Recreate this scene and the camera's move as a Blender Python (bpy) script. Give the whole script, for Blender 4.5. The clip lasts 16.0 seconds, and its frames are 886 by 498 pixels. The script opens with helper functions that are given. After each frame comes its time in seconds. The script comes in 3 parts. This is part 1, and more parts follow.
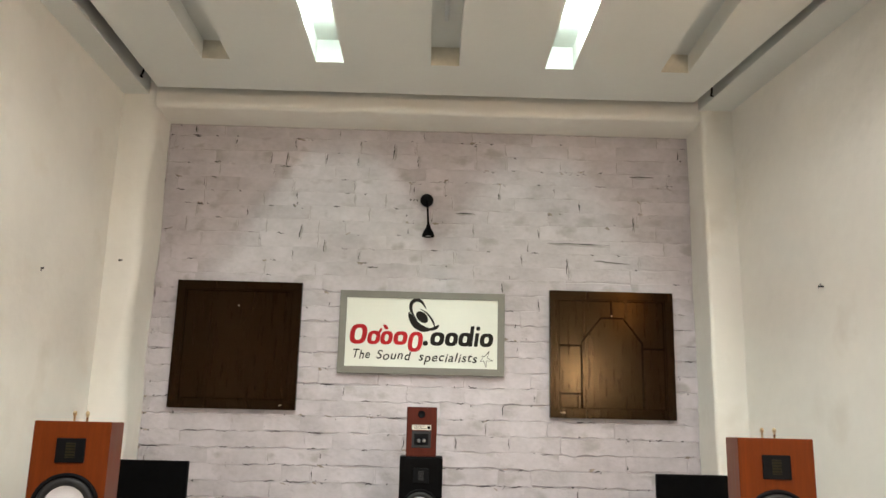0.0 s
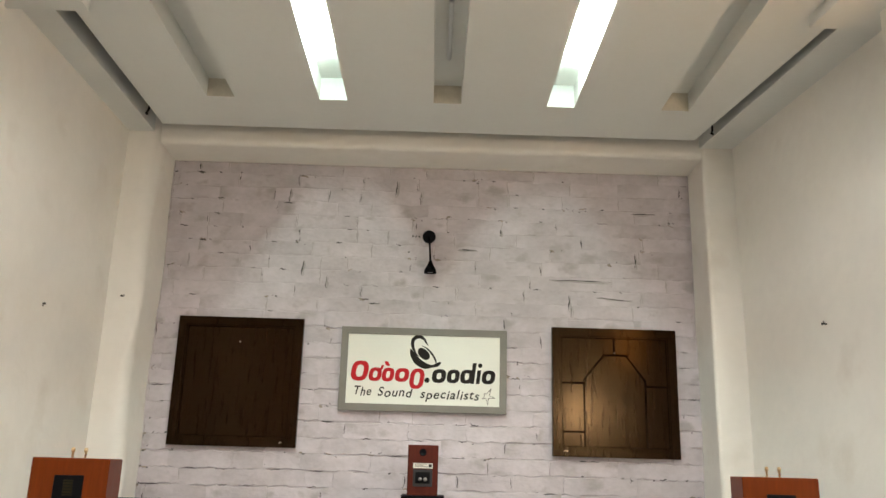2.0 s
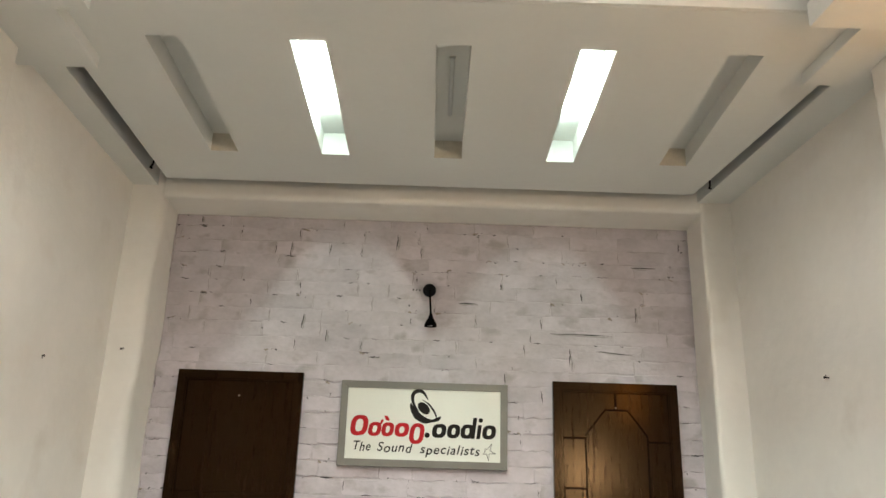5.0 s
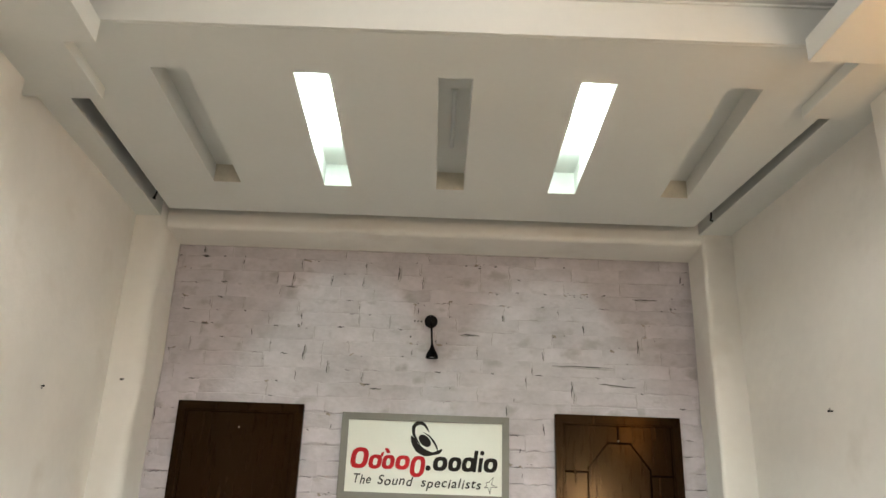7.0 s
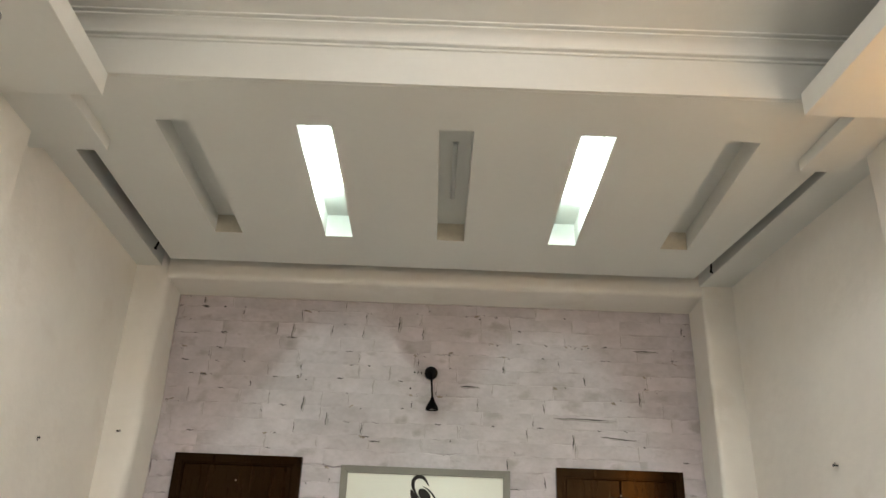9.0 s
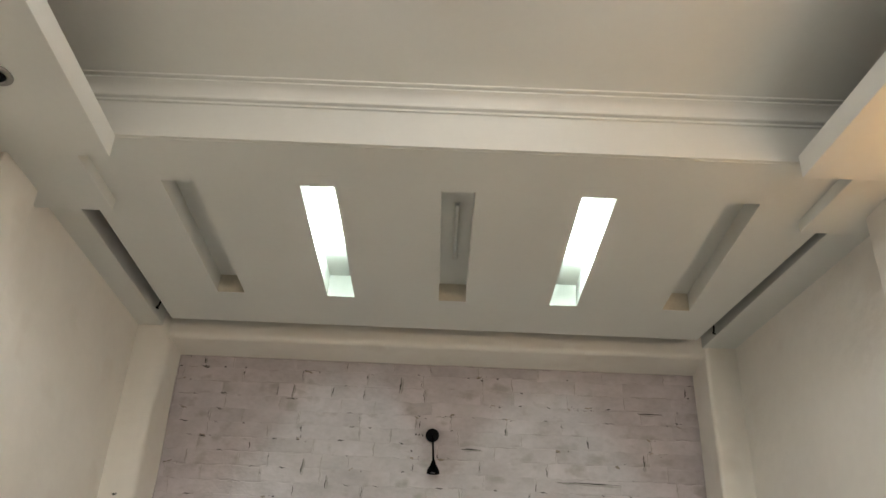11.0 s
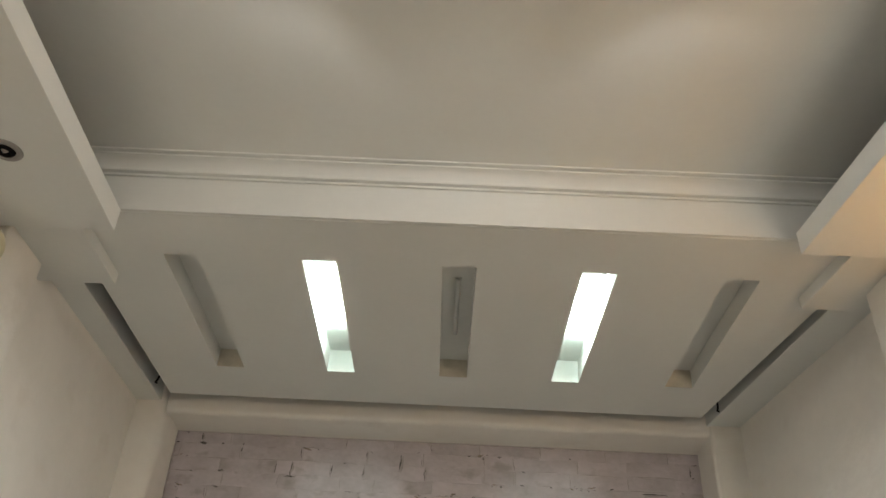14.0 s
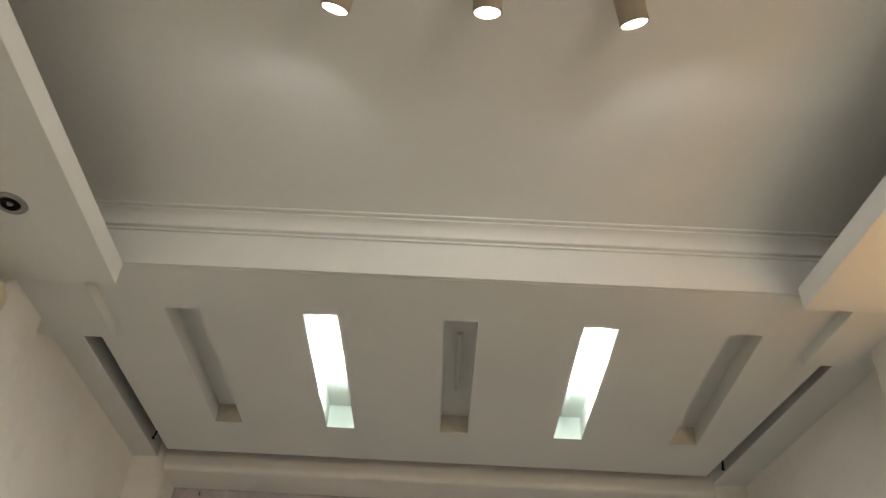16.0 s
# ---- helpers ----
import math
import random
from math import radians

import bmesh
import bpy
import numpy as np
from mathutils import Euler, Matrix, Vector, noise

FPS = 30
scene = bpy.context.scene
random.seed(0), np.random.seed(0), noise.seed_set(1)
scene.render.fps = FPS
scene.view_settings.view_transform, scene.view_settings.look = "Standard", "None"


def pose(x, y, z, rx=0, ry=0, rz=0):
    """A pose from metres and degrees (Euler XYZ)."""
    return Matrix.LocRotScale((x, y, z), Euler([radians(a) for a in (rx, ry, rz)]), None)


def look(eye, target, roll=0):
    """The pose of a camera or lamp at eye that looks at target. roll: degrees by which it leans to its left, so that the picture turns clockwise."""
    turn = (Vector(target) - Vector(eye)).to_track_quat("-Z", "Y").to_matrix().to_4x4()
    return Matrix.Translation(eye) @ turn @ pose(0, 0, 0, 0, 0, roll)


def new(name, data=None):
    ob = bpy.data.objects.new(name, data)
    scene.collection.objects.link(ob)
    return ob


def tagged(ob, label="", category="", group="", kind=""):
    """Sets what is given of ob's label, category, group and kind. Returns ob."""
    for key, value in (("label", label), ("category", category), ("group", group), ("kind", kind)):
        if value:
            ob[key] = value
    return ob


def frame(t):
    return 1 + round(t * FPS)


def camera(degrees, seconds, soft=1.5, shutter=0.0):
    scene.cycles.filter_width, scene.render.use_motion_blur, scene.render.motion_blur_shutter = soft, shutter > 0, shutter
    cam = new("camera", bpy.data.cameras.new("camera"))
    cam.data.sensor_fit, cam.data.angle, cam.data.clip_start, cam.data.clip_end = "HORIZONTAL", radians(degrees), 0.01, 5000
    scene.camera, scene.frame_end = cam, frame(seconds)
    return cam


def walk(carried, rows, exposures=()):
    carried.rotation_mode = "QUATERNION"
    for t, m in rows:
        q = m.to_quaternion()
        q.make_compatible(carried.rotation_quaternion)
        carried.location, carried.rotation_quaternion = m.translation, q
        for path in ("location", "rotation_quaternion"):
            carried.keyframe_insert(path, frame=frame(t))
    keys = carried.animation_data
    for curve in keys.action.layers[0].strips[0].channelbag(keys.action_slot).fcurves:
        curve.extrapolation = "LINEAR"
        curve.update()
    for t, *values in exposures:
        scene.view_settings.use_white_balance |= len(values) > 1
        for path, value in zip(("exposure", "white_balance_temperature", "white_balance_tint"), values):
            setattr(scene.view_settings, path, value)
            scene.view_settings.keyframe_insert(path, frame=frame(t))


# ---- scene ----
cam = camera(57.1, 16.0)
PATH = [
    (0, (-0.089, -0.363, 1.249), (-0.063, 1.589, 1.682), 1.4),
    (0.5, (-0.081, -0.361, 1.25), (-0.06, 1.586, 1.707), 1.5),
    (1, (-0.082, -0.365, 1.248), (-0.062, 1.578, 1.722), 1.5),
    (1.5, (-0.087, -0.368, 1.248), (-0.067, 1.569, 1.745), 1.6),
    (2, (-0.085, -0.365, 1.245), (-0.068, 1.566, 1.766), 1.6),
    (2.5, (-0.086, -0.367, 1.228), (-0.069, 1.556, 1.778), 1.6),
    (3, (-0.082, -0.366, 1.224), (-0.068, 1.549, 1.801), 1.7),
    (3.5, (-0.083, -0.369, 1.222), (-0.07, 1.539, 1.82), 1.7),
    (4, (-0.088, -0.372, 1.22), (-0.074, 1.529, 1.841), 1.7),
    (6.5, (-0.083, -0.377, 1.22), (-0.077, 1.497, 1.92), 1.9),
    (7, (-0.085, -0.377, 1.219), (-0.08, 1.487, 1.944), 2.0),
    (7.5, (-0.085, -0.376, 1.22), (-0.082, 1.478, 1.97), 2.0),
    (8, (-0.085, -0.379, 1.218), (-0.082, 1.464, 1.994), 2.1),
    (8.5, (-0.081, -0.381, 1.218), (-0.081, 1.45, 2.023), 2.1),
    (9, (-0.09, -0.384, 1.218), (-0.089, 1.431, 2.057), 2.2),
    (11.5, (-0.087, -0.394, 1.21), (-0.1, 1.337, 2.212), 2.6),
    (12, (-0.081, -0.397, 1.209), (-0.098, 1.316, 2.241), 2.7),
    (12.5, (-0.08, -0.398, 1.204), (-0.1, 1.294, 2.269), 2.9),
    (13, (-0.083, -0.399, 1.202), (-0.103, 1.278, 2.293), 2.9),
    (13.5, (-0.083, -0.403, 1.202), (-0.105, 1.261, 2.311), 2.9),
    (14, (-0.082, -0.401, 1.201), (-0.105, 1.249, 2.33), 3.0),
    (14.5, (-0.083, -0.4, 1.2), (-0.107, 1.235, 2.352), 3.1),
    (15, (-0.08, -0.402, 1.2), (-0.107, 1.217, 2.373), 3.2),
    (15.5, (-0.074, -0.405, 1.196), (-0.107, 1.188, 2.405), 3.3),
    (16, (-0.083, -0.4, 1.197), (-0.115, 1.171, 2.435), 3.4),
]
EXPO = [(0.0, 0.23), (4.0, 0.06), (9.0, -0.05), (12.5, -0.39), (16.0, -0.45)]
walk(cam, [(t, look(eye, target, roll)) for t, eye, target, roll in PATH], EXPO)

# ---- light ----
world = bpy.data.worlds.new("world")
scene.world = world
world.use_nodes = True
sky = world.node_tree.nodes.new("ShaderNodeTexSky")
sky.sky_type = "NISHITA"
sky.sun_disc = False
sky.sun_elevation, sky.sun_rotation = radians(40), radians(180)
world.node_tree.links.new(sky.outputs[0], world.node_tree.nodes["Background"].inputs[0])
world.node_tree.nodes["Background"].inputs[1].default_value = 0.1


def lamp(name, kind, energy, colour, m, **settings):
    data = bpy.data.lights.new(name, kind)
    data.energy, data.color = energy, colour
    if kind == "AREA":
        data.shape = "RECTANGLE"
        data.size, data.size_y = settings["size"]
    if kind == "SPOT":
        data.spot_size, data.spot_blend = radians(settings["cone"]), settings["blend"]
        data.shadow_soft_size = settings["radius"]
    if kind == "POINT":
        data.shadow_soft_size = settings["radius"]
    ob = new(name, data)
    ob.matrix_world = m
    return ob


REAR_FILL_POWER, SPOT_POWER, UNSEEN_LAMP_GLOW, TUBE_GLOW = 5.0, 108.0, (9.0, 155.0), 295.0
# cool fill added behind the camera, in an assumed, unseen shop window
lamp("assumed_window_fill", "AREA", REAR_FILL_POWER, (0.80, 0.92, 1.0), look((0.2, -4.18, 1.75), (0.0, 3.0, 2.1)), size=(3.4, 2.5))
# the three surface-mounted spotlights: place, tilt from straight down, turn to the side
SPOTS = [(-0.551, 1.34, 33, 26), (-0.012, 1.33, 27, 0), (0.508, 1.35, 33, -26)]


def spot_axis(tilt, turn):
    return pose(0, 0, 0, 0, 0, turn) @ pose(0, 0, 0, tilt, 0, 0)


for sx, sy, tilt, turn in SPOTS:
    at = pose(sx, sy, 3.625) @ spot_axis(tilt, turn) @ pose(0, 0, -0.016)
    lamp("downlight_beam", "SPOT", SPOT_POWER, (1.0, 0.97, 0.93), at, cone=95, blend=0.42, radius=0.045)
    lamp("downlight_spill", "SPOT", SPOT_POWER * 0.105, (0.99, 0.97, 0.95), at, cone=163, blend=0.18, radius=0.045)
# ---- materials ----
def material(name, colour, rough=0.6, metal=0.0, vary=0.08, scale=4.0, fine=60.0, bump=0.1, stain=None, stain_at=0.62, random_vary=0.0, stretch=(1, 1, 1), spec=0.5, deep=0.004, placed=False, sheen_tint=(1, 1, 1)):
    """A surface with variation at two scales, fine relief and, if given, stains."""
    m = bpy.data.materials.new(name)
    m.use_nodes = True
    nt = m.node_tree
    N, L = nt.nodes, nt.links
    b = N["Principled BSDF"]
    co = N.new("ShaderNodeTexCoord")
    mp = N.new("ShaderNodeMapping")
    mp.inputs["Scale"].default_value = stretch
    where = N.new("ShaderNodeNewGeometry").outputs["Position"] if placed else co.outputs["Object"]
    L.new(where, mp.inputs[0])
    big = N.new("ShaderNodeTexNoise")
    big.inputs["Scale"].default_value, big.inputs["Detail"].default_value = scale, 5.0
    small = N.new("ShaderNodeTexNoise")
    small.inputs["Scale"].default_value, small.inputs["Detail"].default_value = fine, 4.0
    info = N.new("ShaderNodeObjectInfo")
    shift = N.new("ShaderNodeVectorMath")
    shift.operation = "ADD"
    L.new(mp.outputs[0], shift.inputs[0])
    if random_vary:
        spread = N.new("ShaderNodeMath")
        spread.operation = "MULTIPLY"
        spread.inputs[1].default_value = 37.0
        L.new(info.outputs["Random"], spread.inputs[0])
        L.new(spread.outputs[0], shift.inputs[1])
    for n in (big, small):
        L.new(shift.outputs[0], n.inputs["Vector"])
    add = N.new("ShaderNodeMath")
    add.operation = "MULTIPLY_ADD"
    add.inputs[1].default_value = 0.35
    L.new(small.outputs[0], add.inputs[0])
    L.new(big.outputs[0], add.inputs[2])
    last = add
    if random_vary:
        more = N.new("ShaderNodeMath")
        more.operation = "MULTIPLY_ADD"
        more.inputs[1].default_value = random_vary
        L.new(info.outputs["Random"], more.inputs[0])
        L.new(add.outputs[0], more.inputs[2])
        last = more
    ramp = N.new("ShaderNodeMapRange")
    ramp.inputs["From Min"].default_value, ramp.inputs["From Max"].default_value = 0.4, 0.95
    ramp.inputs["To Min"].default_value, ramp.inputs["To Max"].default_value = 1 - vary, 1 + vary
    L.new(last.outputs[0], ramp.inputs[0])
    mul = N.new("ShaderNodeVectorMath")
    mul.operation = "SCALE"
    mul.inputs[0].default_value = colour
    L.new(ramp.outputs[0], mul.inputs["Scale"])
    out = mul.outputs[0]
    if stain:
        st = N.new("ShaderNodeTexNoise")
        st.inputs["Scale"].default_value, st.inputs["Detail"].default_value = scale * 1.7, 6.0
        L.new(shift.outputs[0], st.inputs["Vector"])
        rr = N.new("ShaderNodeMapRange")
        rr.inputs["From Min"].default_value, rr.inputs["From Max"].default_value = stain_at, stain_at + 0.14
        L.new(st.outputs[0], rr.inputs[0])
        mix = N.new("ShaderNodeMix")
        mix.data_type = "RGBA"
        mix.inputs["B"].default_value = (*stain, 1)
        L.new(rr.outputs[0], mix.inputs["Factor"])
        L.new(out, mix.inputs["A"])
        out = mix.outputs["Result"]
    L.new(out, b.inputs["Base Color"])
    rg = N.new("ShaderNodeMapRange")
    rg.inputs["To Min"].default_value, rg.inputs["To Max"].default_value = max(rough - 0.08, 0.02), min(rough + 0.08, 1)
    L.new(big.outputs[0], rg.inputs[0])
    L.new(rg.outputs[0], b.inputs["Roughness"])
    b.inputs["Metallic"].default_value = metal
    b.inputs["Specular IOR Level"].default_value = spec
    b.inputs["Specular Tint"].default_value = (*sheen_tint, 1)
    if bump:
        bp = N.new("ShaderNodeBump")
        bp.inputs["Strength"].default_value, bp.inputs["Distance"].default_value = bump, deep
        L.new(add.outputs[0], bp.inputs["Height"])
        L.new(bp.outputs[0], b.inputs["Normal"])
    return m


def glowing(name, colour, strength):
    m = bpy.data.materials.new(name)
    m.use_nodes = True
    b = m.node_tree.nodes["Principled BSDF"]
    b.inputs["Base Color"].default_value = (0.8, 0.8, 0.8, 1)
    b.inputs["Emission Color"].default_value = (*colour, 1)
    b.inputs["Emission Strength"].default_value = strength
    return m


PLASTER = material("cream_plaster", (0.85, 0.822, 0.772), 0.75, vary=0.05, scale=1.6, fine=14, bump=0.32, deep=0.03, stain=(0.79, 0.75, 0.69), stain_at=0.58)
CEILING = material("white_gypsum", (0.756, 0.766, 0.738), 0.8, vary=0.035, scale=1.1, fine=30, bump=0.12)
BRICK = material("painted_brick", (0.525, 0.480, 0.508), 0.7, vary=0.2, scale=3.6, fine=26, bump=0.8, deep=0.014, stain=(0.40, 0.362, 0.37), stain_at=0.57, random_vary=0.05, stretch=(1, 1, 1.35), placed=True)
MORTAR = material("painted_joint", (0.51, 0.466, 0.49), 0.85, vary=0.16, scale=7, fine=60, bump=0.5, stain=(0.20, 0.18, 0.18), stain_at=0.66)
SPALL = material("brown_bare_patch", (0.30, 0.25, 0.215), 0.9, vary=0.35, scale=18, fine=120, bump=0.5)
SMUDGE = material("grey_joint_tone", (0.40, 0.37, 0.37), 0.85, vary=0.25, scale=12, fine=90, bump=0.3)
# dark tone put in for shade: slab over the gaps, hidden shelf tops
SHADE_TONE = material("shade_tone", (0.16, 0.15, 0.135), 0.9, vary=0.2, scale=3, bump=0.4)
CRACK = material("dark_crack", (0.03, 0.027, 0.028), 0.9, vary=0.3, scale=30, bump=0.2)
WOOD = material("dark_stained_wood", (0.0062, 0.0022, 0.001), 0.17, vary=0.45, scale=5, fine=40, bump=0.02, stretch=(7, 7, 0.6), spec=0.20, sheen_tint=(1.0, 0.64, 0.32))
GROOVE = material("wood_groove", (0.004, 0.002, 0.0015), 0.9, vary=0.3, spec=0.02)
CHERRY = material("cherry_veneer", (0.130, 0.024, 0.0025), 0.42, vary=0.2, scale=6, fine=60, bump=0.05, stretch=(9, 9, 0.8), spec=0.1)
MAHOGANY = material("mahogany_veneer", (0.075, 0.014, 0.008), 0.45, vary=0.2, scale=6, fine=60, bump=0.05, stretch=(9, 9, 0.8), spec=0.1)
BLACK_GLOSS = material("black_lacquer", (0.003, 0.003, 0.0035), 0.14, vary=0.2, bump=0.02, spec=0.04)
BLACK = material("black_plastic", (0.006, 0.006, 0.007), 0.5, vary=0.2, bump=0.15, spec=0.06)
GRILLE = material("black_grille_cloth", (0.003, 0.003, 0.0032), 0.95, vary=0.3, scale=30, fine=400, bump=0.5, spec=0.05)
RUBBER = material("black_rubber", (0.007, 0.007, 0.008), 0.6, vary=0.2, bump=0.05)
CONE = material("grey_white_cone", (0.62, 0.60, 0.62), 0.55, vary=0.06, bump=0.05)
GOLD = material("gold_plate", (0.78, 0.66, 0.42), 0.3, metal=1.0, vary=0.1, bump=0.02)
BRASS_DARK = material("ribbon_foil", (0.022, 0.018, 0.006), 0.5, metal=0.4, vary=0.3, scale=40, bump=0.1, spec=0.2)
STEEL = material("zinc_steel", (0.35, 0.34, 0.33), 0.4, metal=1.0, vary=0.2, bump=0.1)
GREY_ALU = material("grey_aluminium_frame", (0.18, 0.17, 0.145), 0.5, metal=0.0, vary=0.08, scale=8, bump=0.08)
SIGN_WHITE = material("sign_white", (0.72, 0.73, 0.66), 0.35, vary=0.03, bump=0.02)
RED = material("sign_red", (0.42, 0.012, 0.016), 0.4, vary=0.05, bump=0.02, spec=0.15)
INK = material("sign_ink", (0.010, 0.008, 0.006), 0.4, vary=0.1, bump=0.02, spec=0.12)
LAMP_BODY = material("lamp_housing", (0.36, 0.31, 0.23), 0.5, metal=0.1, vary=0.08, bump=0.05)
LABEL = material("pale_label", (0.70, 0.68, 0.60), 0.5, vary=0.05, bump=0.02)
FLOOR_TONE = material("unseen_floor", (0.27, 0.255, 0.23), 0.3, vary=0.1, scale=2.0, bump=0.05)
GLASS_TUBE = material("unlit_tube", (0.68, 0.70, 0.69), 0.3, vary=0.03, bump=0.0)
OPAL = material("cream_opal_glass", (0.62, 0.56, 0.36), 0.3, vary=0.04, bump=0.0)
# browner, darker tone for unlit slot ends; partly shade put into the colour
SLOT_END_SHADE = material("shaded_slot_end", (0.60, 0.56, 0.47), 0.9, vary=0.15, scale=9, bump=0.2)
TUBE_LIT = glowing("lit_tube", (0.81, 1.0, 0.91), TUBE_GLOW)
LENS_LIT = glowing("lit_lens", (1.0, 0.95, 0.85), 14.0)
# glow of two lamps out of view, added for warm light
AMBER_LIT = glowing("unseen_amber_glow", (1.0, 0.48, 0.09), UNSEEN_LAMP_GLOW[0])
CREAM_LIT = glowing("unseen_cream_glow", (1.0, 0.88, 0.73), UNSEEN_LAMP_GLOW[1])


# ---- mesh helpers ----
def part(name, bm, mat, parent=None, label="", smooth=False):
    me = bpy.data.meshes.new(name)
    bmesh.ops.recalc_face_normals(bm, faces=bm.faces[:])
    if smooth:
        for f in bm.faces:
            f.smooth = True
    bm.to_mesh(me)
    bm.free()
    me.materials.append(mat)
    ob = new(name, me)
    if parent:
        ob.parent = parent
    if label:
        tagged(ob, label)
    return ob


def thing(name, m, label, category, group="", kind=""):
    ob = new(name)
    ob.empty_display_size = 0.05
    ob.matrix_world = m
    return tagged(ob, label, category, group, kind)


def prism(points, z0, z1, bm=None, bevel=0.0):
    """An upright prism over a plan outline."""
    bm2 = bmesh.new()
    lo = [bm2.verts.new((x, y, z0)) for x, y in points]
    hi = [bm2.verts.new((x, y, z1)) for x, y in points]
    bm2.faces.new(lo[::-1])
    bm2.faces.new(hi)
    n = len(points)
    for i in range(n):
        bm2.faces.new((lo[i], lo[(i + 1) % n], hi[(i + 1) % n], hi[i]))
    if bevel:
        bmesh.ops.bevel(bm2, geom=bm2.edges[:], offset=bevel, segments=2, affect="EDGES", profile=0.5)
    return merged(bm, bm2)


def merged(bm, bm2):
    if bm is None:
        return bm2
    me = bpy.data.meshes.new("scratch")
    bm2.to_mesh(me)
    bm2.free()
    bm.from_mesh(me)
    bpy.data.meshes.remove(me)
    return bm


def box(x0, x1, y0, y1, z0, z1, bevel=0.0, bm=None):
    return prism([(x0, y0), (x1, y0), (x1, y1), (x0, y1)], z0, z1, bm, bevel)


def plate(points, y0, y1, bevel=0.0):
    """A prism standing in the x-z plane, from y0 (front) to y1 (back)."""
    bm = prism([(x, z) for x, z in points], -y1, -y0, None, bevel)
    bmesh.ops.transform(bm, matrix=Matrix.Rotation(radians(90), 4, "X"), verts=bm.verts[:])
    return bm


def lathe(profile, steps=32, m=Matrix.Identity(4), bm=None):
    """A turned form: (radius, height) rows about z."""
    bm2 = bmesh.new()
    rings = []
    for r, h in profile:
        if r < 1e-5:
            rings.append([bm2.verts.new((0, 0, h))])
        else:
            rings.append([bm2.verts.new((r * math.cos(2 * math.pi * i / steps), r * math.sin(2 * math.pi * i / steps), h)) for i in range(steps)])
    for a, b in zip(rings, rings[1:]):
        for i in range(steps):
            j = (i + 1) % steps
            if len(a) == 1 and len(b) > 1:
                bm2.faces.new((a[0], b[i], b[j]))
            elif len(b) == 1 and len(a) > 1:
                bm2.faces.new((a[i], a[j], b[0]))
            elif len(a) > 1:
                bm2.faces.new((a[i], a[j], b[j], b[i]))
    bmesh.ops.transform(bm2, matrix=m, verts=bm2.verts[:])
    return merged(bm, bm2)


def tube(points, radius, steps=10, bm=None):
    """A round bar along points."""
    bm2 = bmesh.new()
    rings = []
    pts = [Vector(p) for p in points]
    for i, p in enumerate(pts):
        d = (pts[min(i + 1, len(pts) - 1)] - pts[max(i - 1, 0)]).normalized()
        q = d.to_track_quat("Z", "Y").to_matrix()
        rings.append([bm2.verts.new(p + q @ Vector((radius * math.cos(2 * math.pi * k / steps), radius * math.sin(2 * math.pi * k / steps), 0))) for k in range(steps)])
    for a, b in zip(rings, rings[1:]):
        for k in range(steps):
            bm2.faces.new((a[k], a[(k + 1) % steps], b[(k + 1) % steps], b[k]))
    bm2.faces.new(rings[0][::-1])
    bm2.faces.new(rings[-1])
    return merged(bm, bm2)


FRONT = Matrix.Rotation(radians(90), 4, "X")  # turns a lathe's z axis to face -y


# ---- large structure ----
LEFT, BACK, TOP = -2.25, 5.30, 3.75
CAVITY = 3.86


def right_wall(y):
    return 1.955 + 0.115 * (4.94 - y)


FRONT_Y = -4.3


def plaster_bar(outline, soft, length, seed, wobble=0.005, steps=36):
    """A plastered bar along z over an outline, its chosen corners rounded, its faces a little uneven. soft: corner number -> radius."""
    ring, hard = [], []
    n = len(outline)
    for i, p in enumerate(outline):
        p, a, c = Vector(p), Vector(outline[i - 1]), Vector(outline[(i + 1) % n])
        r = soft.get(i, 0.0)
        if not r:
            hard.append(len(ring))
            ring.append(p)
            continue
        u, v = (a - p).normalized(), (c - p).normalized()
        s, e = p + u * r, p + v * r
        ring.append(s + u * 0.004)
        for k in range(9):
            f = k / 8
            ring.append(s * (1 - f) ** 2 + p * 2 * f * (1 - f) + e * f * f)
        ring.append(e + v * 0.004)
    rng = random.Random(seed)
    waves = [(rng.uniform(3, 14), rng.uniform(0, 6.3), rng.uniform(-3, 3)) for k in range(5)]
    b = bmesh.new()
    rows = []
    for j in range(steps + 1):
        z = length * j / steps
        row = []
        for x, y in ring:
            d = sum(math.sin(w * z + ph + 9 * q * (x + y)) / w for w, ph, q in waves) * wobble * 2.5
            row.append(b.verts.new((x + d, y + d, z)))
        rows.append(row)
    m = len(ring)
    for lo, hi in zip(rows, rows[1:]):
        for i in range(m):
            b.faces.new((lo[i], lo[(i + 1) % m], hi[(i + 1) % m], hi[i]))
    b.faces.new(rows[0][::-1])
    b.faces.new(rows[-1])
    for lo, hi in zip(rows, rows[1:]):
        for i in hard:
            b.edges.get((lo[i], hi[i])).smooth = False
    for end in (rows[0], rows[-1]):
        for i in range(m):
            b.edges.get((end[i], end[(i + 1) % m])).smooth = False
    return b


# the floor is out of view; its tone is set for bounced light
tagged(part("floor", box(LEFT - 0.2, right_wall(FRONT_Y) + 0.2, FRONT_Y - 0.2, BACK + 0.2, -0.15, 0.0), FLOOR_TONE), "unseen showroom floor, its tone set for bounced light", "floor", kind="structure")
tagged(part("wall_left", box(LEFT - 0.15, LEFT, FRONT_Y, BACK + 0.15, 0.0, CAVITY + 0.1), PLASTER), "cream plastered side wall with faint stains", "wall", kind="structure")
